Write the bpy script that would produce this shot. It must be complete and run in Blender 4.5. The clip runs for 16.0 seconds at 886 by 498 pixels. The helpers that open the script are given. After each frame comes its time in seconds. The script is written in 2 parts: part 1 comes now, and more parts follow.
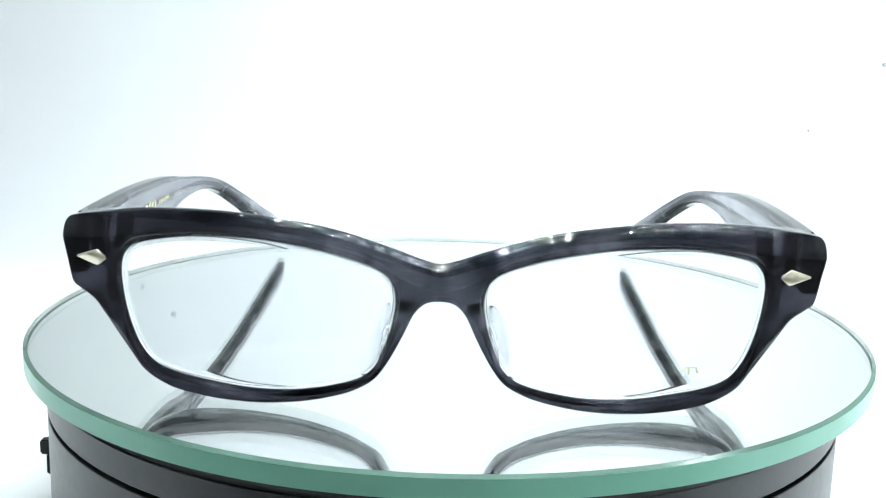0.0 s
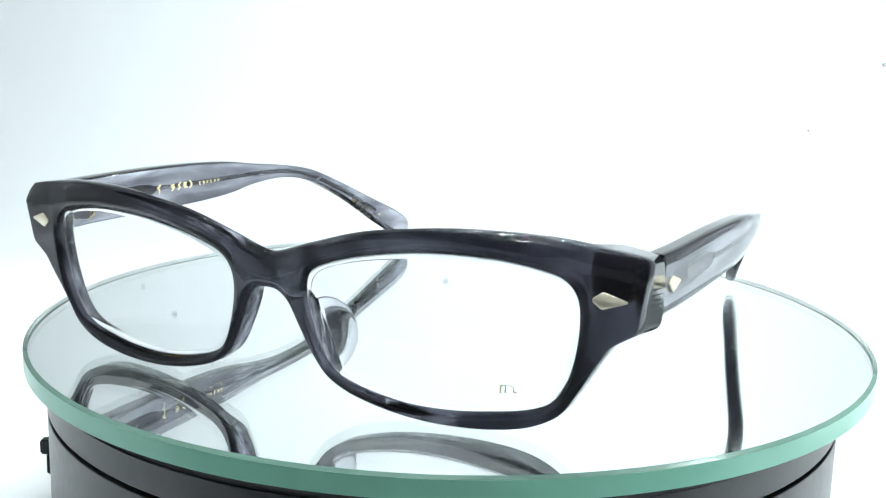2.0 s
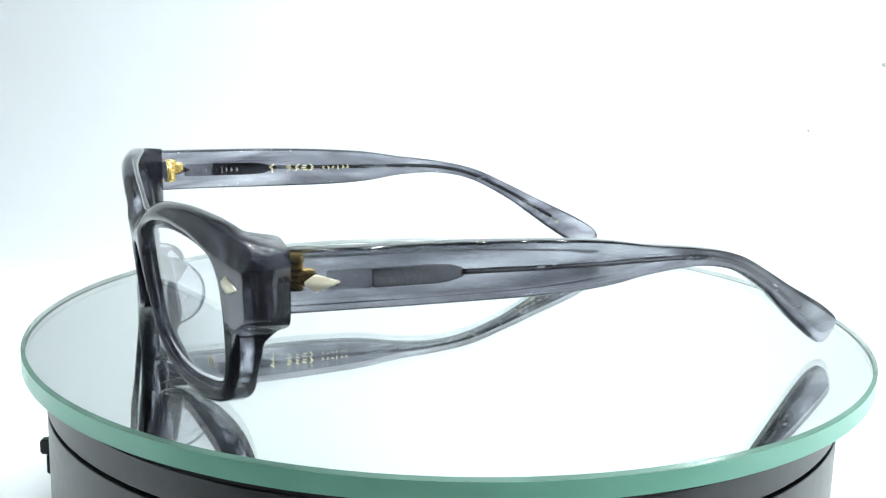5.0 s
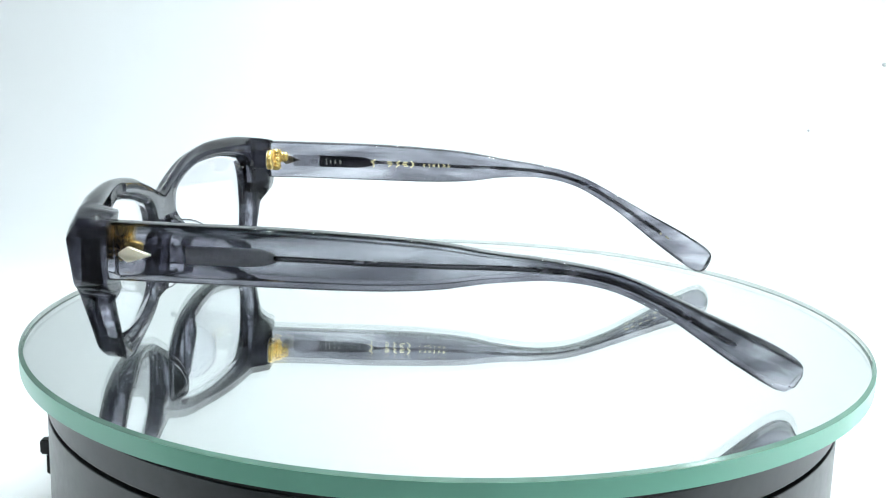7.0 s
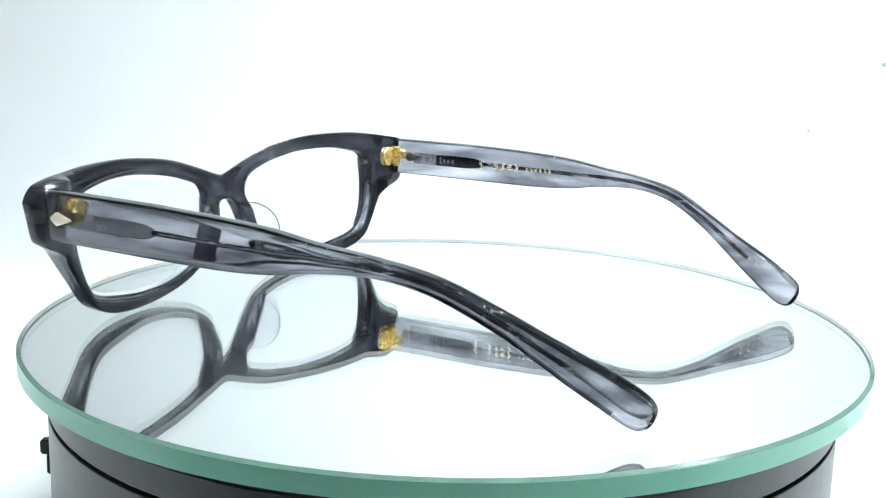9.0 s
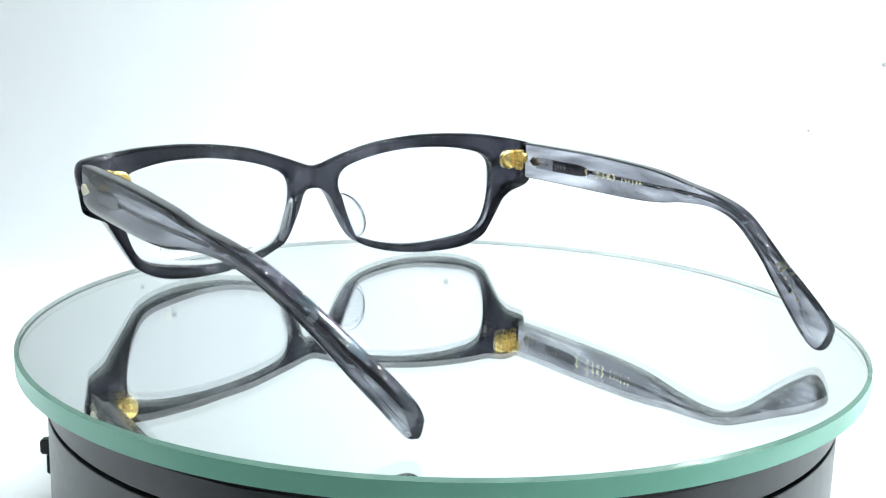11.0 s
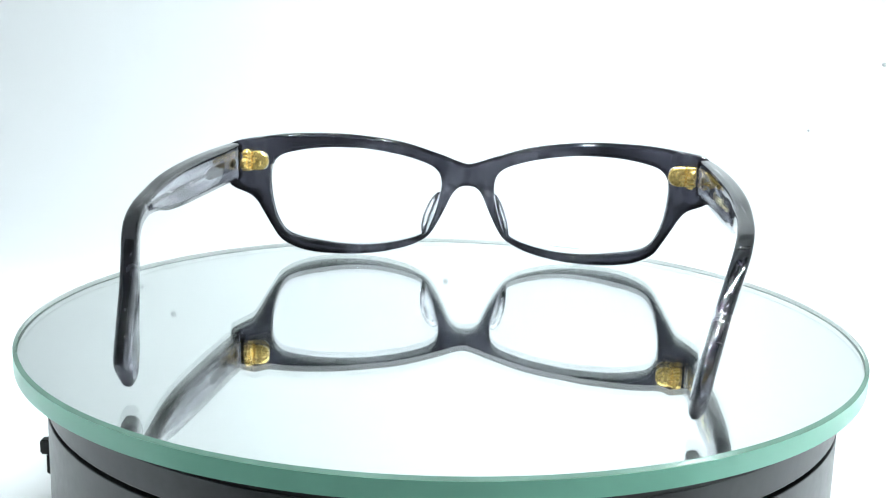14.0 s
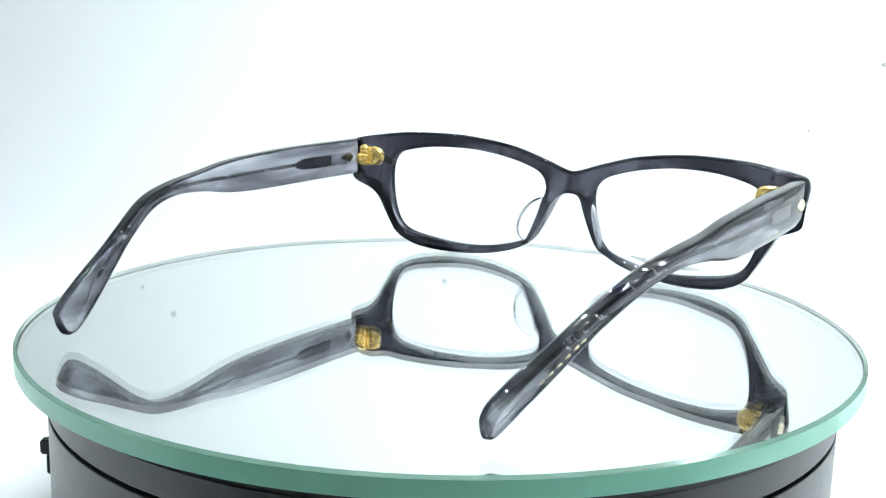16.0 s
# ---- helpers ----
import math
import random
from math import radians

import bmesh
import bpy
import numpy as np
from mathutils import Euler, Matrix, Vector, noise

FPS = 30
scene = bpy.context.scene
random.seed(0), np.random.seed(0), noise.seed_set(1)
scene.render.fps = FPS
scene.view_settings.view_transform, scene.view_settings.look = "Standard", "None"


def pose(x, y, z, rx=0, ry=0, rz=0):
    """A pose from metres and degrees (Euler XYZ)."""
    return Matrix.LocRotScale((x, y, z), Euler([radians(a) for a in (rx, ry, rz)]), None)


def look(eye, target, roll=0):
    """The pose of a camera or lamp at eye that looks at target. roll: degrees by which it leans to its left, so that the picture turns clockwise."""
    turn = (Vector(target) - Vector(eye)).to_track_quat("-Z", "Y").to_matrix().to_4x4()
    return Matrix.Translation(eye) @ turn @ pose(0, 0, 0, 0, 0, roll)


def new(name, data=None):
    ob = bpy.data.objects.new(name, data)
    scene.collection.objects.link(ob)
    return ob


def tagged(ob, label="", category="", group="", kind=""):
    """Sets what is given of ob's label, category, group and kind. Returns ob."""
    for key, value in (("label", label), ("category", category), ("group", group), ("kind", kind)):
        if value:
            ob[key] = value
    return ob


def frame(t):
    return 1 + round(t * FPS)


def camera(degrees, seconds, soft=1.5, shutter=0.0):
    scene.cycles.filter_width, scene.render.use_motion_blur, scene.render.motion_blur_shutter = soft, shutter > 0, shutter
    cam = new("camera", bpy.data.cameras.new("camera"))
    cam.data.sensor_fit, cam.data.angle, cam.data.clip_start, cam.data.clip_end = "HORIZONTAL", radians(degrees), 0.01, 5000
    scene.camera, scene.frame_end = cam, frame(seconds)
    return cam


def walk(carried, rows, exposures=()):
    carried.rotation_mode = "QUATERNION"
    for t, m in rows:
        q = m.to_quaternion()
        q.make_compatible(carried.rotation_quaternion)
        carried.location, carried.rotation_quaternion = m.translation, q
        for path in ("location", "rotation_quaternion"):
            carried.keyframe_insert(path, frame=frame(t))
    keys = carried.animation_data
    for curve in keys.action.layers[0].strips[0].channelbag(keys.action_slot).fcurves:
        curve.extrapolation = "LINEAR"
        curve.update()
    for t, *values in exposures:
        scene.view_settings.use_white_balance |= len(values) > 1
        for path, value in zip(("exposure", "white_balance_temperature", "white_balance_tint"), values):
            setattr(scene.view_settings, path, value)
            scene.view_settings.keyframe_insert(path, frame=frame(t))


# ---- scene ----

from mathutils.geometry import delaunay_2d_cdt

MM = 0.001

# ---- camera: stands still before the turntable; the turntable's axis is the world's z axis, the mirror's top is z = 0 ----
cam = camera(43.38, 16.0, soft=1.2)
EYE = Vector((0.0, -0.269, 0.07258))
AHEAD = Vector((-0.0030, 0.97909, -0.20341))
VIEW = look(EYE, EYE + AHEAD, 1.4674)
walk(cam, [(0.0, VIEW), (16.0, VIEW)], exposures=[(0.0, 0.0), (16.0, 0.0)])

# ---- world and lights ----
world = bpy.data.worlds.new("world")
scene.world = world
scene.cycles.max_bounces, scene.cycles.transmission_bounces, scene.cycles.glossy_bounces = 24, 24, 16
world.use_nodes = True
world.node_tree.nodes["Background"].inputs[0].default_value = (0.30, 0.32, 0.35, 1)
world.node_tree.nodes["Background"].inputs[1].default_value = 0.4
LED_STRENGTH = 3340.0


# ---- materials ----
def material(name, base, rough=0.5, metal=0.0, **more):
    m = bpy.data.materials.new(name)
    m.use_nodes = True
    b = m.node_tree.nodes["Principled BSDF"]
    b.inputs["Base Color"].default_value = (*base, 1)
    b.inputs["Roughness"].default_value = rough
    b.inputs["Metallic"].default_value = metal
    for k, v in more.items():
        b.inputs[k.replace("_", " ")].default_value = v
    return m, b


def node(m, kind, **props):
    n = m.node_tree.nodes.new(kind)
    for k, v in props.items():
        n.inputs[k.replace("_", " ")].default_value = v
    return n


def link(m, a, b):
    m.node_tree.links.new(a, b)


def textured(m, b, scale, low, high, size=(1, 1, 1), bump=0.0, rough=None, detail=5.0):
    """Noise that varies the base colour between two tones, and may add relief and wear."""
    co = node(m, "ShaderNodeTexCoord")
    mp = node(m, "ShaderNodeMapping")
    mp.inputs["Scale"].default_value = size
    nz = node(m, "ShaderNodeTexNoise", Scale=scale, Detail=detail)
    rp = node(m, "ShaderNodeValToRGB")
    rp.color_ramp.elements[0].position, rp.color_ramp.elements[0].color = 0.3, (*low, 1)
    rp.color_ramp.elements[1].position, rp.color_ramp.elements[1].color = 0.7, (*high, 1)
    link(m, co.outputs["Object"], mp.inputs["Vector"])
    link(m, mp.outputs[0], nz.inputs["Vector"])
    link(m, nz.outputs[0], rp.inputs[0])
    link(m, rp.outputs[0], b.inputs["Base Color"])
    if bump:
        bp = node(m, "ShaderNodeBump", Strength=bump, Distance=0.0004)
        link(m, nz.outputs[0], bp.inputs["Height"])
        link(m, bp.outputs[0], b.inputs["Normal"])
    if rough:
        mr = node(m, "ShaderNodeMapRange")
        mr.inputs["To Min"].default_value, mr.inputs["To Max"].default_value = rough
        link(m, nz.outputs[0], mr.inputs[0])
        link(m, mr.outputs[0], b.inputs["Roughness"])
    return m


def acetate(name, dark, mid, light, size, turn, scale, rough):
    """Clear grey cellulose acetate with drawn-out smoky streaks."""
    m, b = material(name, mid, rough, Transmission_Weight=1.0, IOR=1.49)
    co = node(m, "ShaderNodeTexCoord")
    mp = node(m, "ShaderNodeMapping")
    mp.inputs["Scale"].default_value = size
    mp.inputs["Rotation"].default_value = [radians(a) for a in turn]
    nz = node(m, "ShaderNodeTexNoise", Scale=scale, Detail=3.0, Roughness=0.55, Distortion=0.6)
    rp = node(m, "ShaderNodeValToRGB")
    rp.color_ramp.elements[0].position, rp.color_ramp.elements[0].color = 0.36, (*dark, 1)
    rp.color_ramp.elements[1].position, rp.color_ramp.elements[1].color = 0.66, (*light, 1)
    e = rp.color_ramp.elements.new(0.5)
    e.color = (*mid, 1)
    link(m, co.outputs["Object"], mp.inputs["Vector"])
    link(m, mp.outputs[0], nz.inputs["Vector"])
    link(m, nz.outputs[0], rp.inputs[0])
    link(m, rp.outputs[0], b.inputs["Base Color"])
    return m


def maths(m, op, a, b=None):
    n = m.node_tree.nodes.new("ShaderNodeMath")
    n.operation = op
    for i, v in enumerate((a, b)):
        if isinstance(v, (int, float)):
            n.inputs[i].default_value = v
        elif v is not None:
            link(m, v, n.inputs[i])
    return n.outputs[0]


def step_range(m, value, lo, hi):
    n = node(m, "ShaderNodeMapRange")
    n.interpolation_type = "SMOOTHSTEP"
    n.inputs["From Min"].default_value, n.inputs["From Max"].default_value = lo, hi
    link(m, value, n.inputs[0])
    return n.outputs[0]


def laminate(m):
    """The front is cut from a laminated block: dark smoke outside, a lighter streaked sheet in the middle of its thickness."""
    b = m.node_tree.nodes["Principled BSDF"]
    outer = b.inputs["Base Color"].links[0].from_socket
    co = node(m, "ShaderNodeTexCoord")
    sx = node(m, "ShaderNodeSeparateXYZ")
    link(m, co.outputs["Object"], sx.inputs[0])
    x, y, z = sx.outputs
    xx = maths(m, "MULTIPLY", maths(m, "MULTIPLY", x, x), -1800.0)
    depth = maths(m, "ADD", maths(m, "ADD", maths(m, "MULTIPLY", y, 1000.0), 14.8), xx)
    depth = maths(m, "ADD", depth, maths(m, "MULTIPLY", z, 110.0))
    nasal = step_range(m, maths(m, "ABSOLUTE", x), 0.0150, 0.0110)
    deep = maths(m, "SUBTRACT", depth, maths(m, "MULTIPLY", nasal, 2.4))
    core = maths(m, "MULTIPLY", step_range(m, depth, 1.5, 2.3), step_range(m, deep, 5.6, 4.8))
    core = maths(m, "MULTIPLY", core, step_range(m, maths(m, "ABSOLUTE", x), 0.0645, 0.0620))
    core = maths(m, "MULTIPLY", core, step_range(m, z, 0.0350, 0.0315))
    mp = node(m, "ShaderNodeMapping")
    mp.inputs["Scale"].default_value = (1.0, 1.6, 0.35)
    mp.inputs["Rotation"].default_value = (radians(20), radians(20), 0)
    nz = node(m, "ShaderNodeTexNoise", Scale=230.0, Detail=2.5, Distortion=0.9)
    rp = node(m, "ShaderNodeValToRGB")
    for e, (at, c) in zip((rp.color_ramp.elements[0], rp.color_ramp.elements[1]), ((0.40, (0.05, 0.05, 0.065)), (0.62, (0.55, 0.55, 0.63)))):
        e.position, e.color = at, (*c, 1)
    link(m, co.outputs["Object"], mp.inputs["Vector"])
    link(m, mp.outputs[0], nz.inputs["Vector"])
    link(m, nz.outputs[0], rp.inputs[0])
    mix = m.node_tree.nodes.new("ShaderNodeMixRGB")
    link(m, core, mix.inputs[0])
    link(m, outer, mix.inputs[1])
    link(m, rp.outputs[0], mix.inputs[2])
    link(m, mix.outputs[0], b.inputs["Base Color"])
    clear = node(m, "ShaderNodeMapRange")
    clear.inputs["To Min"].default_value = 0.9
    link(m, core, clear.inputs[0])
    link(m, clear.outputs[0], b.inputs["Transmission Weight"])
    return m


def smoked_ends(m):
    """A denser cloud of smoke in the sheet where the temple bends down to its tip."""
    b = m.node_tree.nodes["Principled BSDF"]
    sheet = b.inputs["Base Color"].links[0].from_socket
    co = node(m, "ShaderNodeTexCoord")
    sx = node(m, "ShaderNodeSeparateXYZ")
    link(m, co.outputs["Object"], sx.inputs[0])
    cloud = maths(m, "MULTIPLY", step_range(m, sx.outputs[1], 0.070, 0.100), step_range(m, sx.outputs[1], 0.127, 0.118))
    mix = m.node_tree.nodes.new("ShaderNodeMixRGB")
    mix.blend_type = "MULTIPLY"
    mix.inputs[2].default_value = (0.52, 0.52, 0.54, 1)
    link(m, cloud, mix.inputs[0])
    link(m, sheet, mix.inputs[1])
    link(m, mix.outputs[0], b.inputs["Base Color"])
    return m


FRONT_ACETATE = laminate(acetate("front_acetate", (0.006, 0.006, 0.009), (0.018, 0.018, 0.025), (0.06, 0.06, 0.08), (0.6, 0.6, 0.8), (0, 25, 0), 70, 0.05))
TEMPLE_ACETATE = smoked_ends(acetate("temple_acetate", (0.11, 0.11, 0.135), (0.36, 0.36, 0.41), (0.78, 0.78, 0.84), (1, 0.12, 0.9), (6, 0, 0), 150, 0.03))
# same acetate, darkened: light lost in edge-on view is painted into the colour
EDGE_DIMMED_ACETATE = acetate("temple_acetate_dimmed", (0.007, 0.007, 0.009), (0.020, 0.020, 0.024), (0.085, 0.085, 0.10), (1, 0.12, 0.9), (6, 0, 0), 150, 0.045)
PAD_ACETATE, _ = material("pad_acetate", (0.93, 0.93, 0.96), 0.01, Transmission_Weight=1.0, IOR=1.3)
LENS_GLASS, _ = material("demo_lens", (0.97, 0.97, 0.985), 0.0, Transmission_Weight=1.0, IOR=1.3)
BLIND_GREY, sb = material("hinge_blind_grey", (0.8, 0.8, 0.82), 0.3, 1.0)
textured(BLIND_GREY, sb, 500, (0.84, 0.84, 0.87), (0.93, 0.93, 0.96), rough=(0.25, 0.4))
GOLD, gb = material("gold_plate", (0.9, 0.62, 0.2), 0.25, 0.85)
textured(GOLD, gb, 900, (0.88, 0.60, 0.19), (0.95, 0.70, 0.26), rough=(0.18, 0.34))
PALE_GOLD, pb = material("pale_gold", (0.92, 0.82, 0.62), 0.3, 0.6)
textured(PALE_GOLD, pb, 1500, (0.96, 0.85, 0.64), (0.99, 0.91, 0.73), rough=(0.25, 0.36))
WIRE, wb = material("core_wire_steel", (0.35, 0.35, 0.37), 0.25, 1.0)
textured(WIRE, wb, 700, (0.52, 0.52, 0.54), (0.66, 0.66, 0.68), (1, 0.1, 1), rough=(0.15, 0.35))
FROST, fb = material("hammered_plate", (0.9, 0.9, 0.92), 0.35, 1.0)
textured(FROST, fb, 900, (0.80, 0.80, 0.82), (0.97, 0.97, 0.98), bump=1.0, rough=(0.25, 0.45))
INLAY, ib = material("smoked_inlay", (0.3, 0.3, 0.32), 0.2, Transmission_Weight=1.0, IOR=1.03)
textured(INLAY, ib, 500, (0.40, 0.40, 0.43), (0.50, 0.50, 0.53), rough=(0.1, 0.25))
PRINT, _ = material("white_print", (0.45, 0.45, 0.46), 0.5)
GOLD_PRINT, _ = material("gold_print", (0.86, 0.76, 0.44), 0.4, 0.15)
SILVER, _ = material("silver_backing", (0.93, 0.95, 0.94), 0.0, 1.0)
PLATE_GLASS, _ = material("plate_glass", (0.975, 0.99, 0.985), 0.0, Transmission_Weight=1.0, IOR=1.5)
EDGE_GREEN, eb = material("ground_glass_edge", (0.32, 0.68, 0.52), 0.25)
textured(EDGE_GREEN, eb, 60, (0.27, 0.61, 0.46), (0.285, 0.64, 0.485), (1, 1, 3))
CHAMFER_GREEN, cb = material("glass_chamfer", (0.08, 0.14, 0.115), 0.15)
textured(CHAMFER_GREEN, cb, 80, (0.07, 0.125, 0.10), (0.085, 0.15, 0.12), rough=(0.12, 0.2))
# pale colour paints the white reflection seen inside the glass edge
EDGE_REFLECTION, inb = material("glass_edge_reflection", (0.82, 0.88, 0.85), 0.5)
textured(EDGE_REFLECTION, inb, 60, (0.80, 0.87, 0.84), (0.85, 0.90, 0.87), (1, 1, 3))
BLACK, bb = material("black_plastic", (0.035, 0.035, 0.038), 0.35)
textured(BLACK, bb, 350, (0.024, 0.024, 0.027), (0.034, 0.034, 0.038), bump=0.08, rough=(0.28, 0.42))
DARK, db = material("matt_black", (0.012, 0.012, 0.012), 0.6)
textured(DARK, db, 300, (0.010, 0.010, 0.010), (0.016, 0.016, 0.016), rough=(0.5, 0.7))
PAPER, wpb = material("white_backdrop", (0.56, 0.565, 0.575), 0.7)
textured(PAPER, wpb, 4, (0.55, 0.557, 0.571), (0.57, 0.575, 0.583), bump=0.02, rough=(0.6, 0.8))
SMUDGE, smb = material("smudge", (0.27, 0.28, 0.28), 0.9)
textured(SMUDGE, smb, 300, (0.28, 0.29, 0.29), (0.38, 0.39, 0.39))
CLOTH, clb = material("dark_cloth", (0.05, 0.05, 0.052), 0.9)
textured(CLOTH, clb, 40, (0.04, 0.04, 0.042), (0.06, 0.06, 0.062), rough=(0.8, 0.95))
DRAPE, drb = material("pale_drape", (0.5, 0.5, 0.5), 0.9)
textured(DRAPE, drb, 25, (0.28, 0.28, 0.29), (0.34, 0.34, 0.35), rough=(0.8, 0.95))
FELT, flb = material("grey_felt", (0.16, 0.165, 0.17), 0.9)
textured(FELT, flb, 30, (0.25, 0.255, 0.26), (0.28, 0.285, 0.29), rough=(0.8, 0.95))
LED, lb = material("led", (0.9, 0.9, 0.9), 0.4)
lb.inputs["Emission Color"].default_value = (0.868, 0.98, 1.0, 1)
lb.inputs["Emission Strength"].default_value = LED_STRENGTH


# ---- mesh helpers ----
def mesh_of(bm, name, mat, smooth=True):
    bmesh.ops.recalc_face_normals(bm, faces=bm.faces)
    me = bpy.data.meshes.new(name)
    for f in bm.faces:
        f.smooth = smooth
    bm.to_mesh(me)
    bm.free()
    me.materials.append(mat)
    return me


def part(name, bm, mat, parent, label="", smooth=True):
    ob = new(name, mesh_of(bm, name, mat, smooth))
    ob.parent = parent
    if label:
        tagged(ob, label)
    return ob


def lathe(profile, n=128, closed=False, crease=False):
    """A body of revolution about z from (radius, height) points in metres."""
    bm = bmesh.new()
    rings = []
    for r, z in profile:
        if r < 1e-7:
            rings.append([bm.verts.new((0, 0, z))])
        else:
            rings.append([bm.verts.new((r * math.cos(i * math.tau / n), r * math.sin(i * math.tau / n), z)) for i in range(n)])
    pairs = list(zip(rings, rings[1:])) + ([(rings[-1], rings[0])] if closed else [])
    for a, b in pairs:
        for i in range(n):
            j = (i + 1) % n
            if len(a) == 1 and len(b) > 1:
                bm.faces.new((a[0], b[i], b[j]))
            elif len(b) == 1 and len(a) > 1:
                bm.faces.new((a[i], a[j], b[0]))
            elif len(a) > 1:
                bm.faces.new((a[i], a[j], b[j], b[i]))
    if crease:
        for ring in rings:
            if len(ring) > 1:
                for i in range(n):
                    edge = bm.edges.get((ring[i], ring[(i + 1) % n]))
                    if edge:
                        edge.smooth = False
    return bm


def box(lo, hi, bevel=0.0):
    bm = bmesh.new()
    bmesh.ops.create_cube(bm, size=1)
    lo, hi = Vector(lo), Vector(hi)
    for v in bm.verts:
        v.co = Vector(((lo[i] + hi[i]) / 2 + v.co[i] * (hi[i] - lo[i]) for i in range(3)))
    if bevel:
        bmesh.ops.bevel(bm, geom=bm.edges[:], offset=bevel, segments=2, affect="EDGES")
    return bm


def blob(lo, hi, power=3.0):
    """A rounded block that fills the given box."""
    bm = bmesh.new()
    bmesh.ops.create_uvsphere(bm, u_segments=28, v_segments=18, radius=1)
    lo, hi = Vector(lo), Vector(hi)
    for v in bm.verts:
        k = sum(abs(c) ** power for c in v.co) ** (-1 / power)
        v.co = Vector(((lo[i] + hi[i]) / 2 + v.co[i] * k * (hi[i] - lo[i]) / 2 for i in range(3)))
    return bm


def spline(points, step, closed=True):
    """A smooth line (Catmull-Rom) through the points, as an array with about the given spacing."""
    p = np.array(points, float)
    n = len(p)
    out = []
    for i in range(n if closed else n - 1):
        k = [(i + d) % n if closed else min(max(i + d, 0), n - 1) for d in (-1, 0, 1, 2)]
        a, b, c, d = p[k]
        m = max(2, int(np.linalg.norm(c - b) / step + 0.5))
        for t in np.arange(m) / m:
            out.append(0.5 * (2 * b + (c - a) * t + (2 * a - 5 * b + 4 * c - d) * t * t + (3 * b - a - 3 * c + d) * t ** 3))
    if not closed:
        out.append(p[-1])
    return np.array(out)


def sweep(stations, n=24, power=5.0, edge=False):
    """A bar with a rounded-rectangle section; stations: centre, sideways half axis and upward half axis."""
    bm = bmesh.new()
    rings = []
    for c, side, up, *rest in stations:
        p = rest[0] if rest else power
        ring = []
        for i in range(n):
            a = (i + 0.5) * math.tau / n
            ca, sa = math.cos(a), math.sin(a)
            k = (abs(ca) ** p + abs(sa) ** p) ** (-1 / p)
            ring.append(bm.verts.new(c + side * (ca * k) + up * (sa * k)))
        rings.append(ring)
    for a, b in zip(rings, rings[1:]):
        for i in range(n):
            f = bm.faces.new((a[i], a[(i + 1) % n], b[(i + 1) % n], b[i]))
            # narrow top and bottom faces get the second slot, painted darker
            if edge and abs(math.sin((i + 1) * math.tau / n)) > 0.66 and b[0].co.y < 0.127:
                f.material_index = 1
    bm.faces.new(rings[0][::-1])
    bm.faces.new(rings[-1])
    return bm


# ---- the light tent: white sweep, sides, roof with LED bars, grey front cloth ----
LAMP_Z = 0.38


def tent():
    floor_z, back_y, r, half, top = -0.0575, 0.55, 0.22, 0.50, 0.46
    line = [(-0.13, floor_z), (back_y - r, floor_z)]
    line += [(back_y - r + r * math.sin(a), floor_z + r - r * math.cos(a)) for a in np.linspace(0.1, math.pi / 2, 15)]
    line += [(back_y, top)]
    bm = bmesh.new()
    rows = [[bm.verts.new((x, y, z)) for x in (-half, half)] for y, z in line]
    under = [[bm.verts.new((x, y + 0.004, z - 0.004)) for x in (-half, half)] for y, z in line]
    for a, b in zip(rows, rows[1:]):
        bm.faces.new((a[0], a[1], b[1], b[0]))
    for a, b in zip(under, under[1:]):
        bm.faces.new((a[0], b[0], b[1], a[1]))
    sweep_paper = new("backdrop", mesh_of(bm, "backdrop", PAPER))
    tagged(sweep_paper, "seamless white paper sweep, floor and back", "backdrop", kind="structure")
    # a few faint smudges on the paper
    for x, z, w in ((-0.2062, 0.152, 2.2), (0.0, 0.1203, 2.2), (-0.2288, 0.131, 1.7), (0.3011, 0.048, 1.7), (0.2412, 0.0041, 1.0)):
        y = back_y if z > floor_z + r else back_y - r + math.sqrt(r * r - (floor_z + r - z) ** 2)
        lean = math.degrees(math.asin(max(0.0, floor_z + r - z) / r))
        ob = part("smudge", blob((-w * MM, -0.0012, -w * MM), (w * MM, 0.0012, w * MM), 2.0), SMUDGE, sweep_paper, "faint grey smudge")
        ob.matrix_basis = pose(x, y, z, -lean)
    for name, lo, hi, mat in (("wall_west", (-half - 0.012, -0.22, floor_z), (-half, back_y + 0.01, top), FELT),
                              ("wall_east", (half, -0.22, floor_z), (half + 0.012, back_y + 0.01, top), FELT),
                              ("wall_south_west", (-half - 0.012, -0.80, floor_z), (-half, -0.22, top), DRAPE),
                              ("wall_south_east", (half, -0.80, floor_z), (half + 0.012, -0.22, top), DRAPE),
                              ("wall_south", (-half - 0.012, -0.812, floor_z), (half + 0.012, -0.80, top), DRAPE),
                              ("ceiling", (-half - 0.012, -0.22, top), (half + 0.012, 0.20, top + 0.012), CLOTH),
                              # white reflector added out of view to brighten the upper backdrop
                              ("ceiling_bounce_panel", (-half - 0.012, 0.20, top), (half + 0.012, back_y + 0.01, top + 0.012), PAPER),
                              ("ceiling_south", (-half - 0.012, -0.812, top), (half + 0.012, -0.22, top + 0.012), CLOTH),
                              ("floor", (-half - 0.012, -0.812, floor_z - 0.03), (half + 0.012, back_y + 0.01, floor_z - 0.008), CLOTH)):
        tagged(new(name, mesh_of(box(lo, hi), name, mat, False)), "plain grey felt panel" if mat is FELT else "added white panel that bounces light onto the upper backdrop" if mat is PAPER else "plain pale cloth panel" if mat is DRAPE else "plain dark grey cloth panel", "panel", kind="structure")
    for y, r in ((-0.13, 0.0033), (0.09, 0.0033), (0.29, 0.0019)):
        led_bar(pose(0.09, y, LAMP_Z), r, top - LAMP_Z)


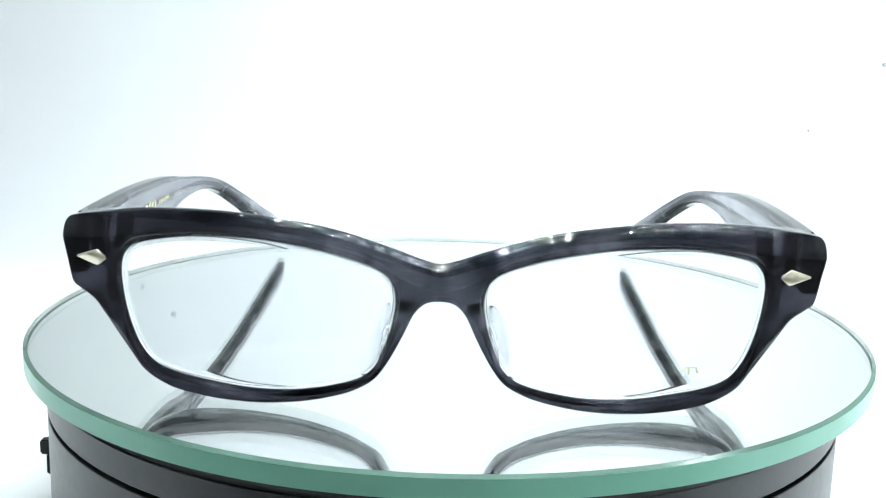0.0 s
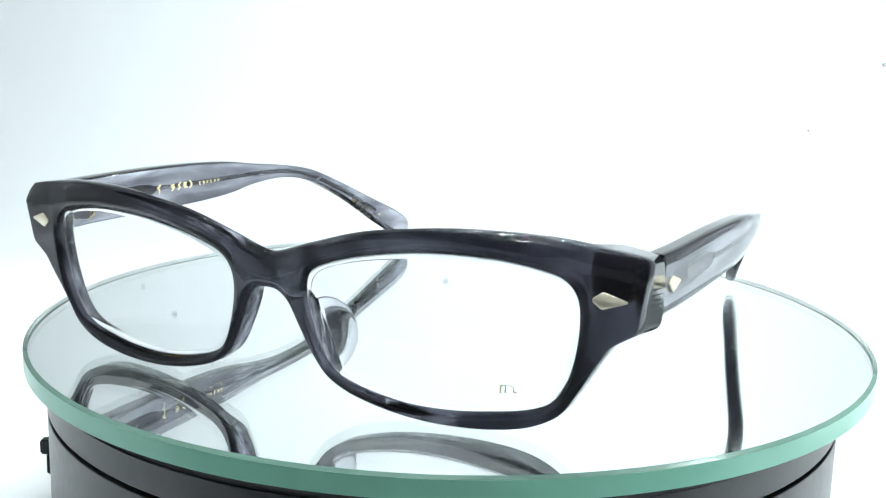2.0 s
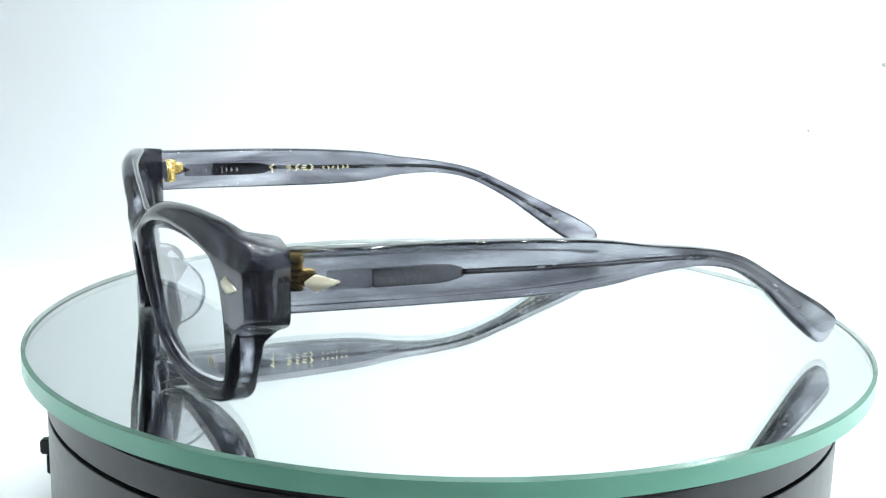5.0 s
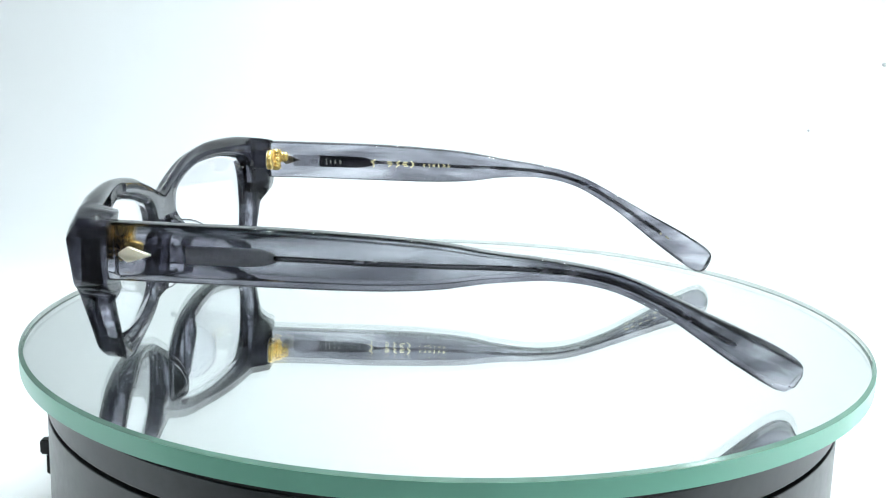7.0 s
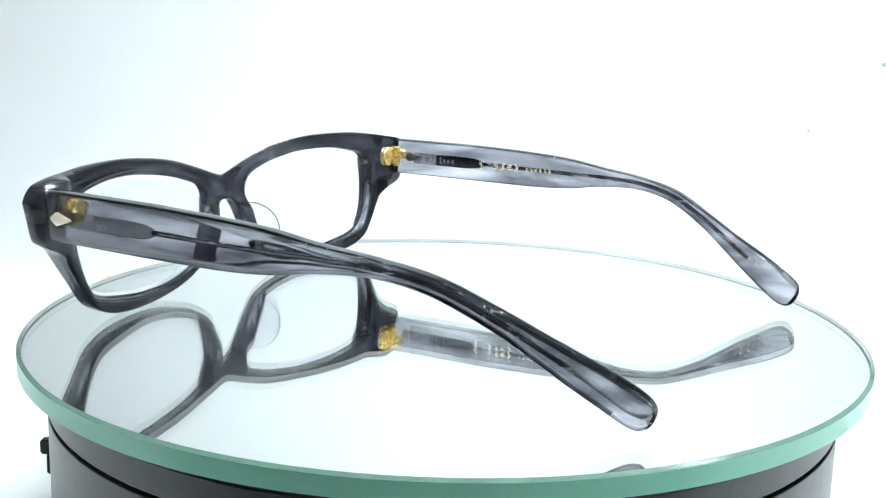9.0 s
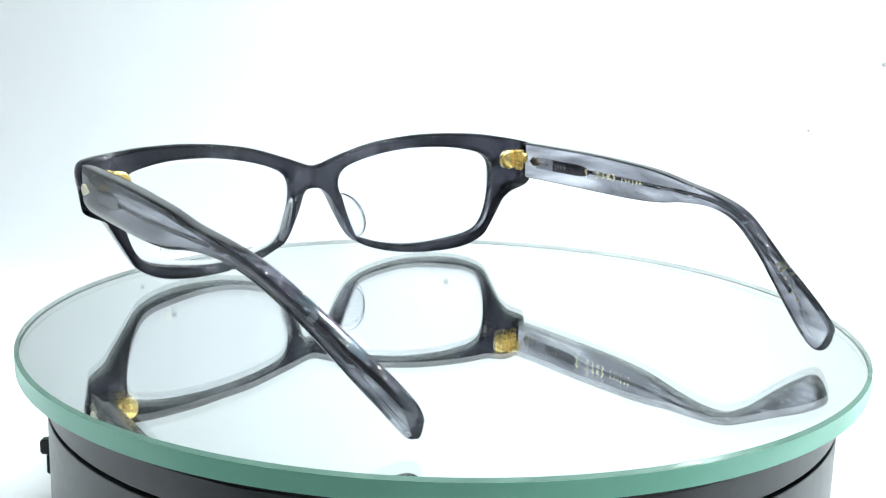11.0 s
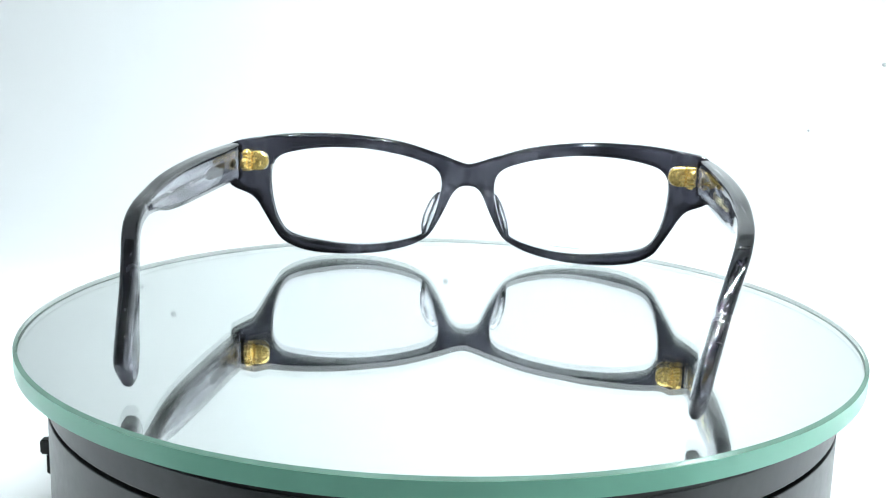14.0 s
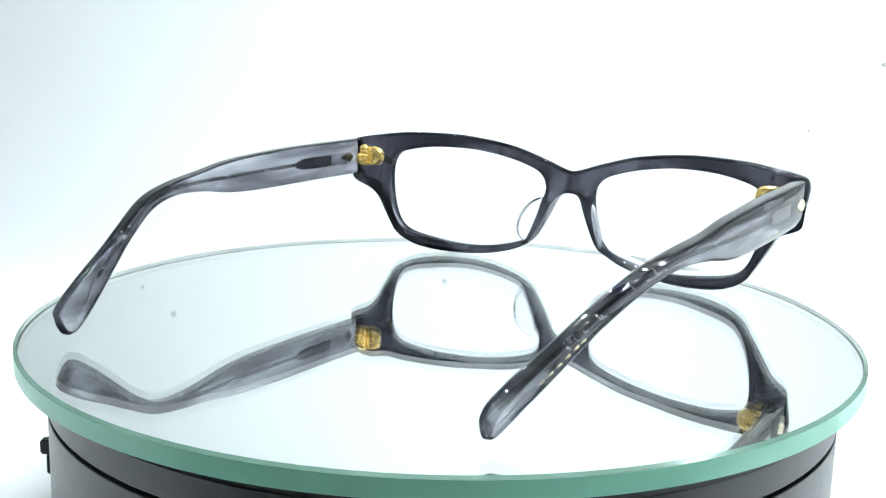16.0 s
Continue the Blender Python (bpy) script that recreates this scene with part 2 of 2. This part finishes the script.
def led_bar(place, r, drop):
    bar = new("led_bar")
    tagged(bar, "dark bar with a row of small bright round LEDs, hung overhead", "lamp", group="LED bars")
    part("housing", box((-0.22, -0.025, 0.004), (0.22, 0.025, 0.016), 0.001), CLOTH, bar, smooth=False)
    for i in range(11):
        ob = part("led", lathe([(0, 0.0028), (r - 0.0004, 0.0028), (r, 0.0032), (r, 0.0042), (0, 0.0042)], 16), LED, bar)
        ob.matrix_basis = pose(-0.20 + i * 0.04, 0, 0)
    for x in (-0.15, 0.15):
        rod = part("hanger", box((-0.002, -0.002, 0.0155), (0.002, 0.002, drop)), CLOTH, bar, smooth=False)
        rod.matrix_basis = pose(x, 0, 0)
    bar.matrix_basis = place


tent()


# ---- the turntable's base, standing still ----
def turntable_base():
    base = new("turntable_base")
    tagged(base, "round black plastic turntable base with a groove round its side", "turntable")
    mmp = [(0, -8.6), (94.2, -8.6), (94.3, -8.7), (94.3, -14.5), (94.2, -14.7), (92.6, -14.8)]
    part("upper_ring", lathe([(r * MM, z * MM) for r, z in mmp + [(92.6, -15.2), (0, -15.2)]], 160, False, True), BLACK, base)
    low = [(0, -15.21), (92.7, -15.21), (92.7, -15.7), (94.2, -15.8), (94.3, -16.0), (94.3, -38), (93.9, -45), (92.4, -51), (89, -55.5), (84, -57.4), (0, -57.4)]
    part("lower_shell", lathe([(r * MM, z * MM) for r, z in low[:6]] + [(94.3 * MM, -0.038)], 160, False, True), BLACK, base)
    part("foot_shell", lathe([(r * MM, z * MM) for r, z in low[5:]], 160), BLACK, base)
    part("knob", box((-0.1026, -0.0015, -0.0395), (-0.0930, 0.0015, -0.0356), 0.0004), DARK, base, "small square black knob", smooth=False)
    part("cable_clip", box((-0.1012, -0.001, -0.0450), (-0.0930, 0.001, -0.0396), 0.0003), DARK, base, smooth=False)


turntable_base()


# ---- the mirror disc, turning ----
TOP = -0.2


def mirror_disc():
    disc = new("mirror_disc")
    tagged(disc, "round silver-backed mirror glass disc with polished green edge", "mirror")
    ex, ey = 0.9, 0.55
    R, T, S, C, D = 100.1, 4.4, 3.6, 0.9, 0.5  # radius, thickness, depth of the silver, chamfer's width and drop

    def offset(bm):
        bmesh.ops.translate(bm, vec=(ex * MM, ey * MM, TOP * MM), verts=bm.verts)
        return bm
    plate_top = part("glass_plate", offset(lathe([(0, 0), ((R - C) * MM, 0)], 192)), PLATE_GLASS, disc, smooth=False)
    if plate_top.data.polygons[0].normal.z < 0:
        plate_top.data.flip_normals()
    part("silver_backing", offset(lathe([(0, -S * MM), ((R - 0.3) * MM, -S * MM), ((R - 0.3) * MM, -T * MM - 0.00006), (0, -T * MM - 0.00006)], 192)), SILVER, disc, smooth=False)
    part("polished_edge", offset(lathe([((R - 0.25) * MM, (-D - 0.02) * MM), (R * MM, (-D - 0.02) * MM), (R * MM, (-T + 0.1) * MM), ((R - 0.15) * MM, -T * MM), ((R - 0.25) * MM, -T * MM)], 192, True, True)), EDGE_GREEN, disc, "green polished glass edge")
    # added ring, carries the painted inner reflection
    part("edge_reflection_ring", offset(lathe([((R - 0.28) * MM, -D * MM), ((R - 0.26) * MM, -D * MM), ((R - 0.26) * MM, -T * MM), ((R - 0.28) * MM, -T * MM)], 192, True, True)), EDGE_REFLECTION, disc, "added pale ring in place of the reflection inside the glass edge")
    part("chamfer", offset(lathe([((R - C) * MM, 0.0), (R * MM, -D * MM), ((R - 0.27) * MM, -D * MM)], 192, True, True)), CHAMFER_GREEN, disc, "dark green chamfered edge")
    # hub widened in matt black to stand for the shade between disc and base
    part("hub_shade_fill", lathe([(0, -4.67 * MM), (0.0941, -4.67 * MM), (0.0941, -8.55 * MM), (0, -8.55 * MM)], 96), DARK, disc)
    return disc


# ---- the eyeglasses, turning with the disc ----
# Millimetres in the glasses' own space: x across, y from the front back along the temples, z up from the mirror.
CURVE = 0.0018
TILT = 0.11
SEAT = pose(-0.00062, -0.0574, 0, 0, 0, -1.058)

OUTLINE = [(0, 28.8), (4, 29.8), (7, 30.9), (12, 32.5), (17, 34.0), (22, 35.1), (30, 36.2), (40, 37.0), (54, 36.8), (64, 35.6), (68.8, 34.8),
           (70.7, 34.0), (71.2, 31.4), (70.4, 26.0), (69.7, 22.1), (68.4, 20.9), (65.5, 18.9), (63.7, 16.3), (61.5, 12.6), (59.0, 8.4), (56.6, 5.0), (53, 2.7),
           (48.5, 1.2), (42, 0.3), (35, 0.1), (29, 0.5), (23.5, 1.4), (18, 2.9), (14.6, 4.4), (12, 6.2), (10, 8.8), (8.2, 12.0), (6.4, 15.7), (4.8, 19.2), (3.2, 21.1), (1.5, 21.9)]
LENS_LINE = [(8.1, 21.5), (8.5, 24.6), (9.9, 26.7), (12.3, 28.2), (17, 29.8), (22, 31.0), (28, 32.0), (34, 32.6), (42, 32.7), (48, 32.3), (54, 31.2), (57.5, 29.9),
             (59.6, 27.2), (60.1, 23), (59.3, 16.5), (57.6, 11), (55, 7.2), (51, 5.3), (45, 4.1), (37, 3.1), (29, 3.1), (22, 4.1), (16, 5.8), (13.2, 7.4), (11.3, 9.9), (9.7, 14), (8.6, 18)]


BROW = np.array(OUTLINE[:12], float)


def sheet_y(x, z=20.0):
    return -17.0 + CURVE * x * x - TILT * (z - 20)


def smoothstep(a, b, v):
    t = np.clip((v - a) / (b - a), 0.0, 1.0)
    return t * t * (3 - 2 * t)


def plate(loops, keep, front, back, spacing, rings):
    """A bent plate with holes: a 2D mesh between the loops (x, z), set at front() and back() depths and joined along the loops."""
    pts, edges = [], []
    for lp in loops:
        s = len(pts)
        pts += [tuple(q) for q in lp]
        edges += [(s + i, s + (i + 1) % len(lp)) for i in range(len(lp))]
    nb = len(pts)
    border = np.array(pts)
    lo, hi = border.min(0), border.max(0)
    extra = []
    for lp in loops:
        t = np.roll(lp, -1, 0) - np.roll(lp, 1, 0)
        nrm = np.stack([t[:, 1], -t[:, 0]], 1) / np.linalg.norm(t, axis=1)[:, None]
        for d in rings:
            for s in (1, -1):
                q = lp + nrm * d * s
                far = np.sqrt(((q[:, None] - border[None]) ** 2).sum(2)).min(1)
                extra += [tuple(v) for v, f in zip(q, far) if f > d * 0.93 and keep(v)]
    grid = [(x, z) for x in np.arange(lo[0], hi[0], spacing) for z in np.arange(lo[1], hi[1], spacing)]
    g = np.array(grid)
    far = np.array([np.sqrt(((border - q) ** 2).sum(1)).min() for q in g])
    extra += [tuple(q) for q, f in zip(g, far) if f > rings[-1] + 0.4 * spacing and keep(q)]
    res = delaunay_2d_cdt([Vector(q) for q in pts + extra], edges, [], 0, 1e-5)
    verts, faces, origin = res[0], res[2], res[3]
    co = np.array([tuple(v) for v in verts])
    dist = np.array([np.sqrt(((border - q) ** 2).sum(1)).min() for q in co])
    dist[dist < 1e-4] = 0
    bm = bmesh.new()
    fr = [bm.verts.new((q[0] * MM, front(q, d) * MM, q[1] * MM)) for q, d in zip(co, dist)]
    bk = [bm.verts.new((q[0] * MM, back(q, d) * MM, q[1] * MM)) for q, d in zip(co, dist)]
    used = {}
    for f in faces:
        c = co[list(f)].mean(0)
        if not keep(c):
            continue
        bm.faces.new([fr[i] for i in f])
        bm.faces.new([bk[i] for i in reversed(f)])
        for a, b in zip(f, list(f[1:]) + [f[0]]):
            k = (min(a, b), max(a, b))
            used[k] = used.get(k, 0) + 1
    for (a, b), n in used.items():
        if n == 1:
            bm.faces.new((fr[a], fr[b], bk[b], bk[a]))
    loose = [v for v in bm.verts if not v.link_faces]
    bmesh.ops.delete(bm, geom=loose, context="VERTS")
    return bm


def inside(loop):
    x0, z0 = loop[:, 0], loop[:, 1]
    x1, z1 = np.roll(x0, -1), np.roll(z0, -1)

    def test(q):
        c = (z0 > q[1]) != (z1 > q[1])
        with np.errstate(divide="ignore", invalid="ignore"):
            xs = x0 + (q[1] - z0) * (x1 - x0) / (z1 - z0)
        return bool(np.sum(c & (q[0] < xs)) % 2)
    return test


def rounding(d, r):
    """How far a rounded edge of radius r falls back at distance d from the rim."""
    return r - math.sqrt(max(r * r - max(r - d, 0) ** 2, 0))


def kite(w, h, depth):
    """A kite-shaped rivet head in the x-z plane, its point towards +x, proud towards -y."""
    shape = [(-0.50 * w, 0.02 * h), (-0.49 * w, 0.12 * h), (-0.24 * w, 0.47 * h), (-0.19 * w, 0.50 * h), (-0.13 * w, 0.48 * h), (0.48 * w, 0.06 * h), (0.50 * w, 0.0), (0.48 * w, -0.06 * h),
             (-0.17 * w, -0.49 * h), (-0.22 * w, -0.50 * h), (-0.27 * w, -0.46 * h), (-0.49 * w, -0.10 * h)]
    bm = bmesh.new()
    a = [bm.verts.new((x * MM, 0.5 * MM, z * MM)) for x, z in shape]
    b = [bm.verts.new((x * MM, -depth * 0.6 * MM, z * MM)) for x, z in shape]
    c = [bm.verts.new((x * 0.92 * MM, -depth * MM, z * 0.92 * MM)) for x, z in shape]
    n = len(a)
    for p, q in ((a, b), (b, c)):
        for i in range(n):
            bm.faces.new((p[i], p[(i + 1) % n], q[(i + 1) % n], q[i]))
    bm.faces.new(c)
    bm.faces.new(a[::-1])
    return bm


# centre line of a temple: y, z, height across the line, x of the outer face, thickness
TEMPLE = [(-1.05, 28.7, 11.0, 71.5, 4.4), (10, 28.7, 10.9, 72.2, 4.3), (30, 28.6, 10.9, 72.5, 4.2), (48, 28.3, 10.2, 72.4, 4.0), (60, 28.2, 8.6, 72.0, 3.9), (70, 28.2, 5.6, 71.4, 3.8),
          (82, 27.7, 3.6, 69.9, 3.8), (93, 25.4, 3.4, 67.6, 3.8), (104, 20.0, 4.0, 63.8, 3.6), (111, 15.8, 5.2, 61.3, 3.5), (117, 12.2, 6.6, 59.3, 3.4), (123, 8.7, 7.6, 57.3, 3.5),
          (127.2, 6.1, 7.7, 56.0, 3.4), (129.0, 5.0, 7.1, 55.4, 3.0), (130.2, 4.3, 5.6, 54.9, 2.3), (130.7, 4.0, 2.8, 54.6, 1.0)]


def temple_path(sign):
    rows = spline(TEMPLE, 2.2, closed=False)
    c = np.stack([sign * (rows[:, 3] - rows[:, 4] / 2), rows[:, 0], rows[:, 1]], 1)
    t = np.gradient(c, axis=0)
    t /= np.linalg.norm(t, axis=1)[:, None]
    up = np.stack([0 * t[:, 0], -t[:, 2], t[:, 1]], 1)
    up /= np.linalg.norm(up, axis=1)[:, None]
    lean = np.radians(-8) * smoothstep(92, 122, rows[:, 0])
    up = up * np.cos(lean)[:, None] + np.stack([-sign * np.sin(lean), 0 * lean, 0 * lean], 1)
    up -= t * (up * t).sum(1)[:, None]
    up /= np.linalg.norm(up, axis=1)[:, None]
    side = np.cross(up, t)
    return c, side, up, rows[:, 2], rows[:, 4]


def eyeglasses():
    g = new("eyeglasses")
    tagged(g, "smoky grey acetate eyeglasses with gold rivets, open on mirror", "eyeglasses")
    right = np.array(OUTLINE, float)
    loop = np.concatenate([right, (right[1:] * (-1, 1))[::-1]])
    outer = spline(loop, 0.9)
    lens_r = spline(LENS_LINE, 0.9)
    lens_l = lens_r * (-1, 1)
    in_outer, in_r, in_l = inside(outer), inside(lens_r), inside(lens_l)

    def keep(q):
        return in_outer(q) and not in_r(q) and not in_l(q)

    def front(q, d):
        crest = np.interp(abs(q[0]), BROW[:, 0], BROW[:, 1])
        tall = 4.4 - 1.0 * smoothstep(50, 66, abs(q[0]))
        slope = float(np.clip((q[1] - crest + tall) / tall, 0, 1))
        return sheet_y(q[0], q[1]) + rounding(d, 1.8 - 1.4 * smoothstep(58, 65, abs(q[0]))) + (2.1 + 0.3 * smoothstep(44, 66, abs(q[0]))) * slope ** 1.15

    def back(q, d):
        ax = abs(q[0])
        y = sheet_y(q[0], q[1]) + 5.0 + 1.2 * smoothstep(28, 52, ax) - rounding(d, 1.3)
        y += 2.2 * smoothstep(15, 10, ax) * smoothstep(3, 7, q[1]) * smoothstep(23, 18, q[1])
        block = smoothstep(61.0, 64.5, ax) * smoothstep(15.5, 20.5, q[1])
        return y + (-1.1 - y) * block
    bm = plate([outer, lens_r, lens_l], keep, front, back, 1.7, (0.06, 0.2, 0.42, 0.75, 1.15, 1.6, 2.0))
    for v in bm.verts:
        fall = smoothstep(60, 65, abs(v.co.x) / MM) * smoothstep(-8.5, -1.5, v.co.y / MM) * smoothstep(31, 34, v.co.z / MM)
        v.co.z -= 0.3 * MM * fall
        if abs(v.co.x) > 0.064:
            z = v.co.z / MM
            v.co.x += math.copysign(MM, v.co.x) * (0.4 + 1.4 * smoothstep(34, 22, z)) * smoothstep(17, 21, z) * smoothstep(-9, -1, v.co.y / MM) * smoothstep(64, 68, abs(v.co.x) / MM)
    frame_front = part("frame_front", bm, FRONT_ACETATE, g, "dark smoky grey acetate front")
    frame_front.matrix_basis = SEAT

    for s in (1, -1):
        turn = SEAT
        lens = lens_r if s > 0 else lens_l
        cen = lens.mean(0)
        small = cen + (lens - cen) * 1.010
        test = inside(small)
        ob = part("lens", plate([small], test, lambda q, d: sheet_y(q[0], q[1]) + 2.0, lambda q, d: sheet_y(q[0], q[1]) + 3.0, 4.0, (1.5,)), LENS_GLASS, g, "clear demo lens")
        ob.matrix_basis = turn
        # nose pad: a half lens-shaped clear dome behind the rim
        bm = bmesh.new()
        bmesh.ops.create_uvsphere(bm, u_segments=28, v_segments=16, radius=1)
        for v in bm.verts:
            v.co = Vector((v.co.x * 0.8 * MM, max(v.co.y * 7.6, -0.8) * MM, v.co.z * 7.2 * MM))
        ob = part("nose_pad", bm, PAD_ACETATE, g, "clear acetate nose pad")
        ob.matrix_basis = turn @ pose(s * 0.0103, -0.0112, 0.0134, 0, -s * 15, -s * 18)
        # front rivet
        x = 65.4
        ob = part("rivet", kite(5.9, 3.0, 0.25), PALE_GOLD, g, "kite-shaped pale gold rivet")
        slope = math.degrees(math.atan(2 * CURVE * x))
        ob.matrix_basis = turn @ pose(s * x * MM, (sheet_y(x, 27.3) - 0.02) * MM, 27.3 * MM, math.degrees(math.atan(TILT)), 0, s * slope) @ pose(0, 0, 0, 0, 0 if s > 0 else 180, 0)
        # temple with its core wire
        c, side, up, h, w = temple_path(s)
        st = [(Vector(c[i]) * MM, Vector(side[i]) * (w[i] / 2 * MM), Vector(up[i]) * (h[i] / 2 * MM), 8.0 - 4.8 * smoothstep(70, 125, c[i][1])) for i in range(len(c))]
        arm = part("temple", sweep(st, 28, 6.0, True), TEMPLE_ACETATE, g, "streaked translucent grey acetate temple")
        arm.data.materials.append(EDGE_DIMMED_ACETATE)
        arm.matrix_basis = turn
        on = [i for i in range(len(c)) if 30 <= c[i][1] <= 119]
        st = [(Vector(c[i]) * MM, Vector(side[i]) * (0.45 * MM), Vector(up[i]) * (0.52 * MM)) for i in on]
        part("core_wire", sweep(st, 12, 3.0), WIRE, arm, "steel core wire inside the temple")
        xc = (72.3 - 2.1) * s
        st = [(Vector((xc, y, 28.5)) * MM, Vector((0.25 * MM, 0, 0)), Vector((0, 0, hh * MM))) for y, hh in ((13.5, 1.5), (14.0, 1.75), (25, 1.75), (28, 1.5), (30.5, 0.7))]
        inner = [(Vector((xc - s * 0.45, y, 28.5)) * MM, Vector((0.15 * MM, 0, 0)), Vector((0, 0, hh * MM))) for y, hh in ((5.5, 1.5), (6.0, 1.75), (25, 1.75), (28, 1.5), (30.5, 0.7))]
        part("inlay", sweep(inner, 16, 5.0), INLAY, arm, "dark grey smoked inlay inside the temple")
        part("core_plate", sweep(st, 16, 5.0), FROST, arm, "frosted hammered plate inside the temple")
        ob = part("rivet", kite(6.1, 2.9, 0.25), PALE_GOLD, arm, "kite-shaped pale gold rivet")
        ob.matrix_basis = pose(s * 72.1 * MM, 4.3 * MM, 28.5 * MM, 0, 0, 90) @ (pose(0, 0, 0) if s > 0 else pose(0, 0, 0, 180, 0, 0))
        # hinge: a domed plate on the front, knuckles, a plate on the temple
        hinge = part("hinge", hinge_leaf(), GOLD, g, "gold five-barrel hinge")
        hinge.matrix_basis = turn @ pose(s * 66.6 * MM, -0.6 * MM, 29.2 * MM) @ pose(0, 0, 0, 0, 0 if s > 0 else 180, 0)
        for k in range(5):
            r = 1.55 if k % 2 == 0 else 1.45
            bm = lathe([(0, -0.56 * MM), (r * 0.88 * MM, -0.56 * MM), (r * MM, -0.42 * MM), (r * MM, 0.42 * MM), (r * 0.88 * MM, 0.56 * MM), (0, 0.56 * MM)], 20)
            kn = part("knuckle", bm, GOLD, hinge)
            kn.matrix_basis = pose(-1.2 * MM, 1.6 * MM, (k - 2) * 1.16 * MM)
        bm = lathe([(0, 0.6 * MM), (0.9 * MM, 0.45 * MM), (1.0 * MM, 0), (0, 0)], 16)
        sc = part("screw", bm, GOLD, hinge)
        sc.matrix_basis = pose(-1.2 * MM, 1.6 * MM, 2.9 * MM)
        leaf = part("hinge_plate", blob((-1.9 * MM, 1.2 * MM, -2.2 * MM), (0.1 * MM, 5.2 * MM, 0.9 * MM), 3.2), GOLD, hinge)
        # added plate, stops the gold hinge from showing through the dark acetate
        part("hinge_blind", blob((-7.4 * MM, -0.3 * MM, -2.85 * MM), (-0.6 * MM, -0.03 * MM, 2.85 * MM), 2.8), BLIND_GREY, hinge, "added grey plate that hides the hinge from the front")
    # prints inside one temple, too small to read, and a gold mark on one lens
    rng = random.Random(4)
    marks = [(11.5 + 1.45 * k, 28.5, 0.8, 1.9 if k == 3 else 0.9, PRINT) for k in range(7)] + [(30.4, 28.6, 1.7, 1.7, GOLD_PRINT)]
    marks += [(35.6 + 2.3 * k, 28.5, 1.6, 1.5, GOLD_PRINT) for k in range(4)] + [(46.0 + 1.5 * k, 28.4, 0.9, 0.7, GOLD_PRINT) for k in range(6)]
    xi = -(72.4 - 4.25) + 0.05
    for y, z, wy, hz, mat in marks:
        for k in range(3):
            a = rng.choice((0, 0, 90, 35, -40))
            ob = part("print_mark", box((-0.03 * MM, -wy * 0.42 * MM, -hz * 0.1 * MM), (0.03 * MM, wy * 0.42 * MM, hz * 0.1 * MM)), mat, g, smooth=False)
            ob.matrix_basis = SEAT @ pose(xi * MM, (y + rng.uniform(-0.15, 0.15) * wy) * MM, (z + (k - 1) * hz * 0.36) * MM, a, 0, 0)
    c, side, up, h, w = temple_path(-1)
    for k in range(6):
        i = int(np.argmin(abs(c[:, 1] - (109 + 2.0 * k))))
        at = Vector(c[i]) + Vector(side[i]) * (w[i] / 2 - 0.02)
        tilt = math.degrees(math.atan2(c[i + 1][2] - c[i - 1][2], c[i + 1][1] - c[i - 1][1]))
        turn_z = math.degrees(math.atan2(-(c[i + 1][0] - c[i - 1][0]), c[i + 1][1] - c[i - 1][1]))
        ob = part("print_mark", box((-0.05 * MM, -0.7 * MM, -0.35 * MM), (0.05 * MM, 0.6 * MM, rng.uniform(0.1, 0.4) * MM)), GOLD_PRINT, g, smooth=False)
        ob.matrix_basis = SEAT @ Matrix.Translation(at * MM) @ pose(0, 0, 0, tilt, -20, turn_z)
    for k, (dx, dz, wx, wz) in enumerate([(-1.2, 0.3, 0.9, 0.2), (-1.5, -0.6, 0.2, 1.3), (-0.6, -0.2, 0.2, 1.7), (0.2, 0.4, 0.8, 0.18), (0.9, -0.2, 0.18, 1.1), (1.3, -0.7, 0.7, 0.18)]):
        x, z = 47.6 + dx, 9.0 + dz
        y = sheet_y(x, z) + 1.9
        ob = part("lens_mark", box(((x - wx / 2) * MM, (y - 0.05) * MM, (z - wz / 2) * MM), ((x + wx / 2) * MM, (y + 0.05) * MM, (z + wz / 2) * MM)), GOLD_PRINT, g, smooth=False)
        ob.matrix_basis = SEAT
    return g


def hinge_leaf():
    """The front leaf: a rounded plate, domed at its inner end, towards -x."""
    bm = bmesh.new()
    n, rows = 20, []
    shape = [(-1.0, 2.9)] + [(-4.6 + 2.9 * math.cos(a), 2.9 * math.sin(a)) for a in np.linspace(math.pi / 2, 3 * math.pi / 2, n)] + [(-1.0, -2.9)]
    for k, y in ((1.0, 0.0), (1.0, 0.9), (0.93, 1.3), (0.78, 1.55)):
        rows.append([bm.verts.new(((-3.4 + (x + 3.4) * k) * MM, y * MM, z * k * MM)) for x, z in shape])
    for a, b in zip(rows, rows[1:]):
        for i in range(len(a)):
            j = (i + 1) % len(a)
            bm.faces.new((a[i], a[j], b[j], b[i]))
    bm.faces.new(rows[-1])
    bm.faces.new(rows[0][::-1])
    return bm


glasses = eyeglasses()
disc = mirror_disc()


# ---- the turning: about 13 degrees a second, clockwise from above ----
def motions():
    rows = [(float(t), pose(0, 0, 0, 0, 0, -(13.152 * t + 0.003768 * t * (16 - t) - 0.0000885 * t * (t - 8) * (t - 16)))) for t in range(17)]
    walk(disc, [(t, Matrix.Translation((0.0003, 0, 0)) @ m) for t, m in rows])
    walk(glasses, rows)


motions()
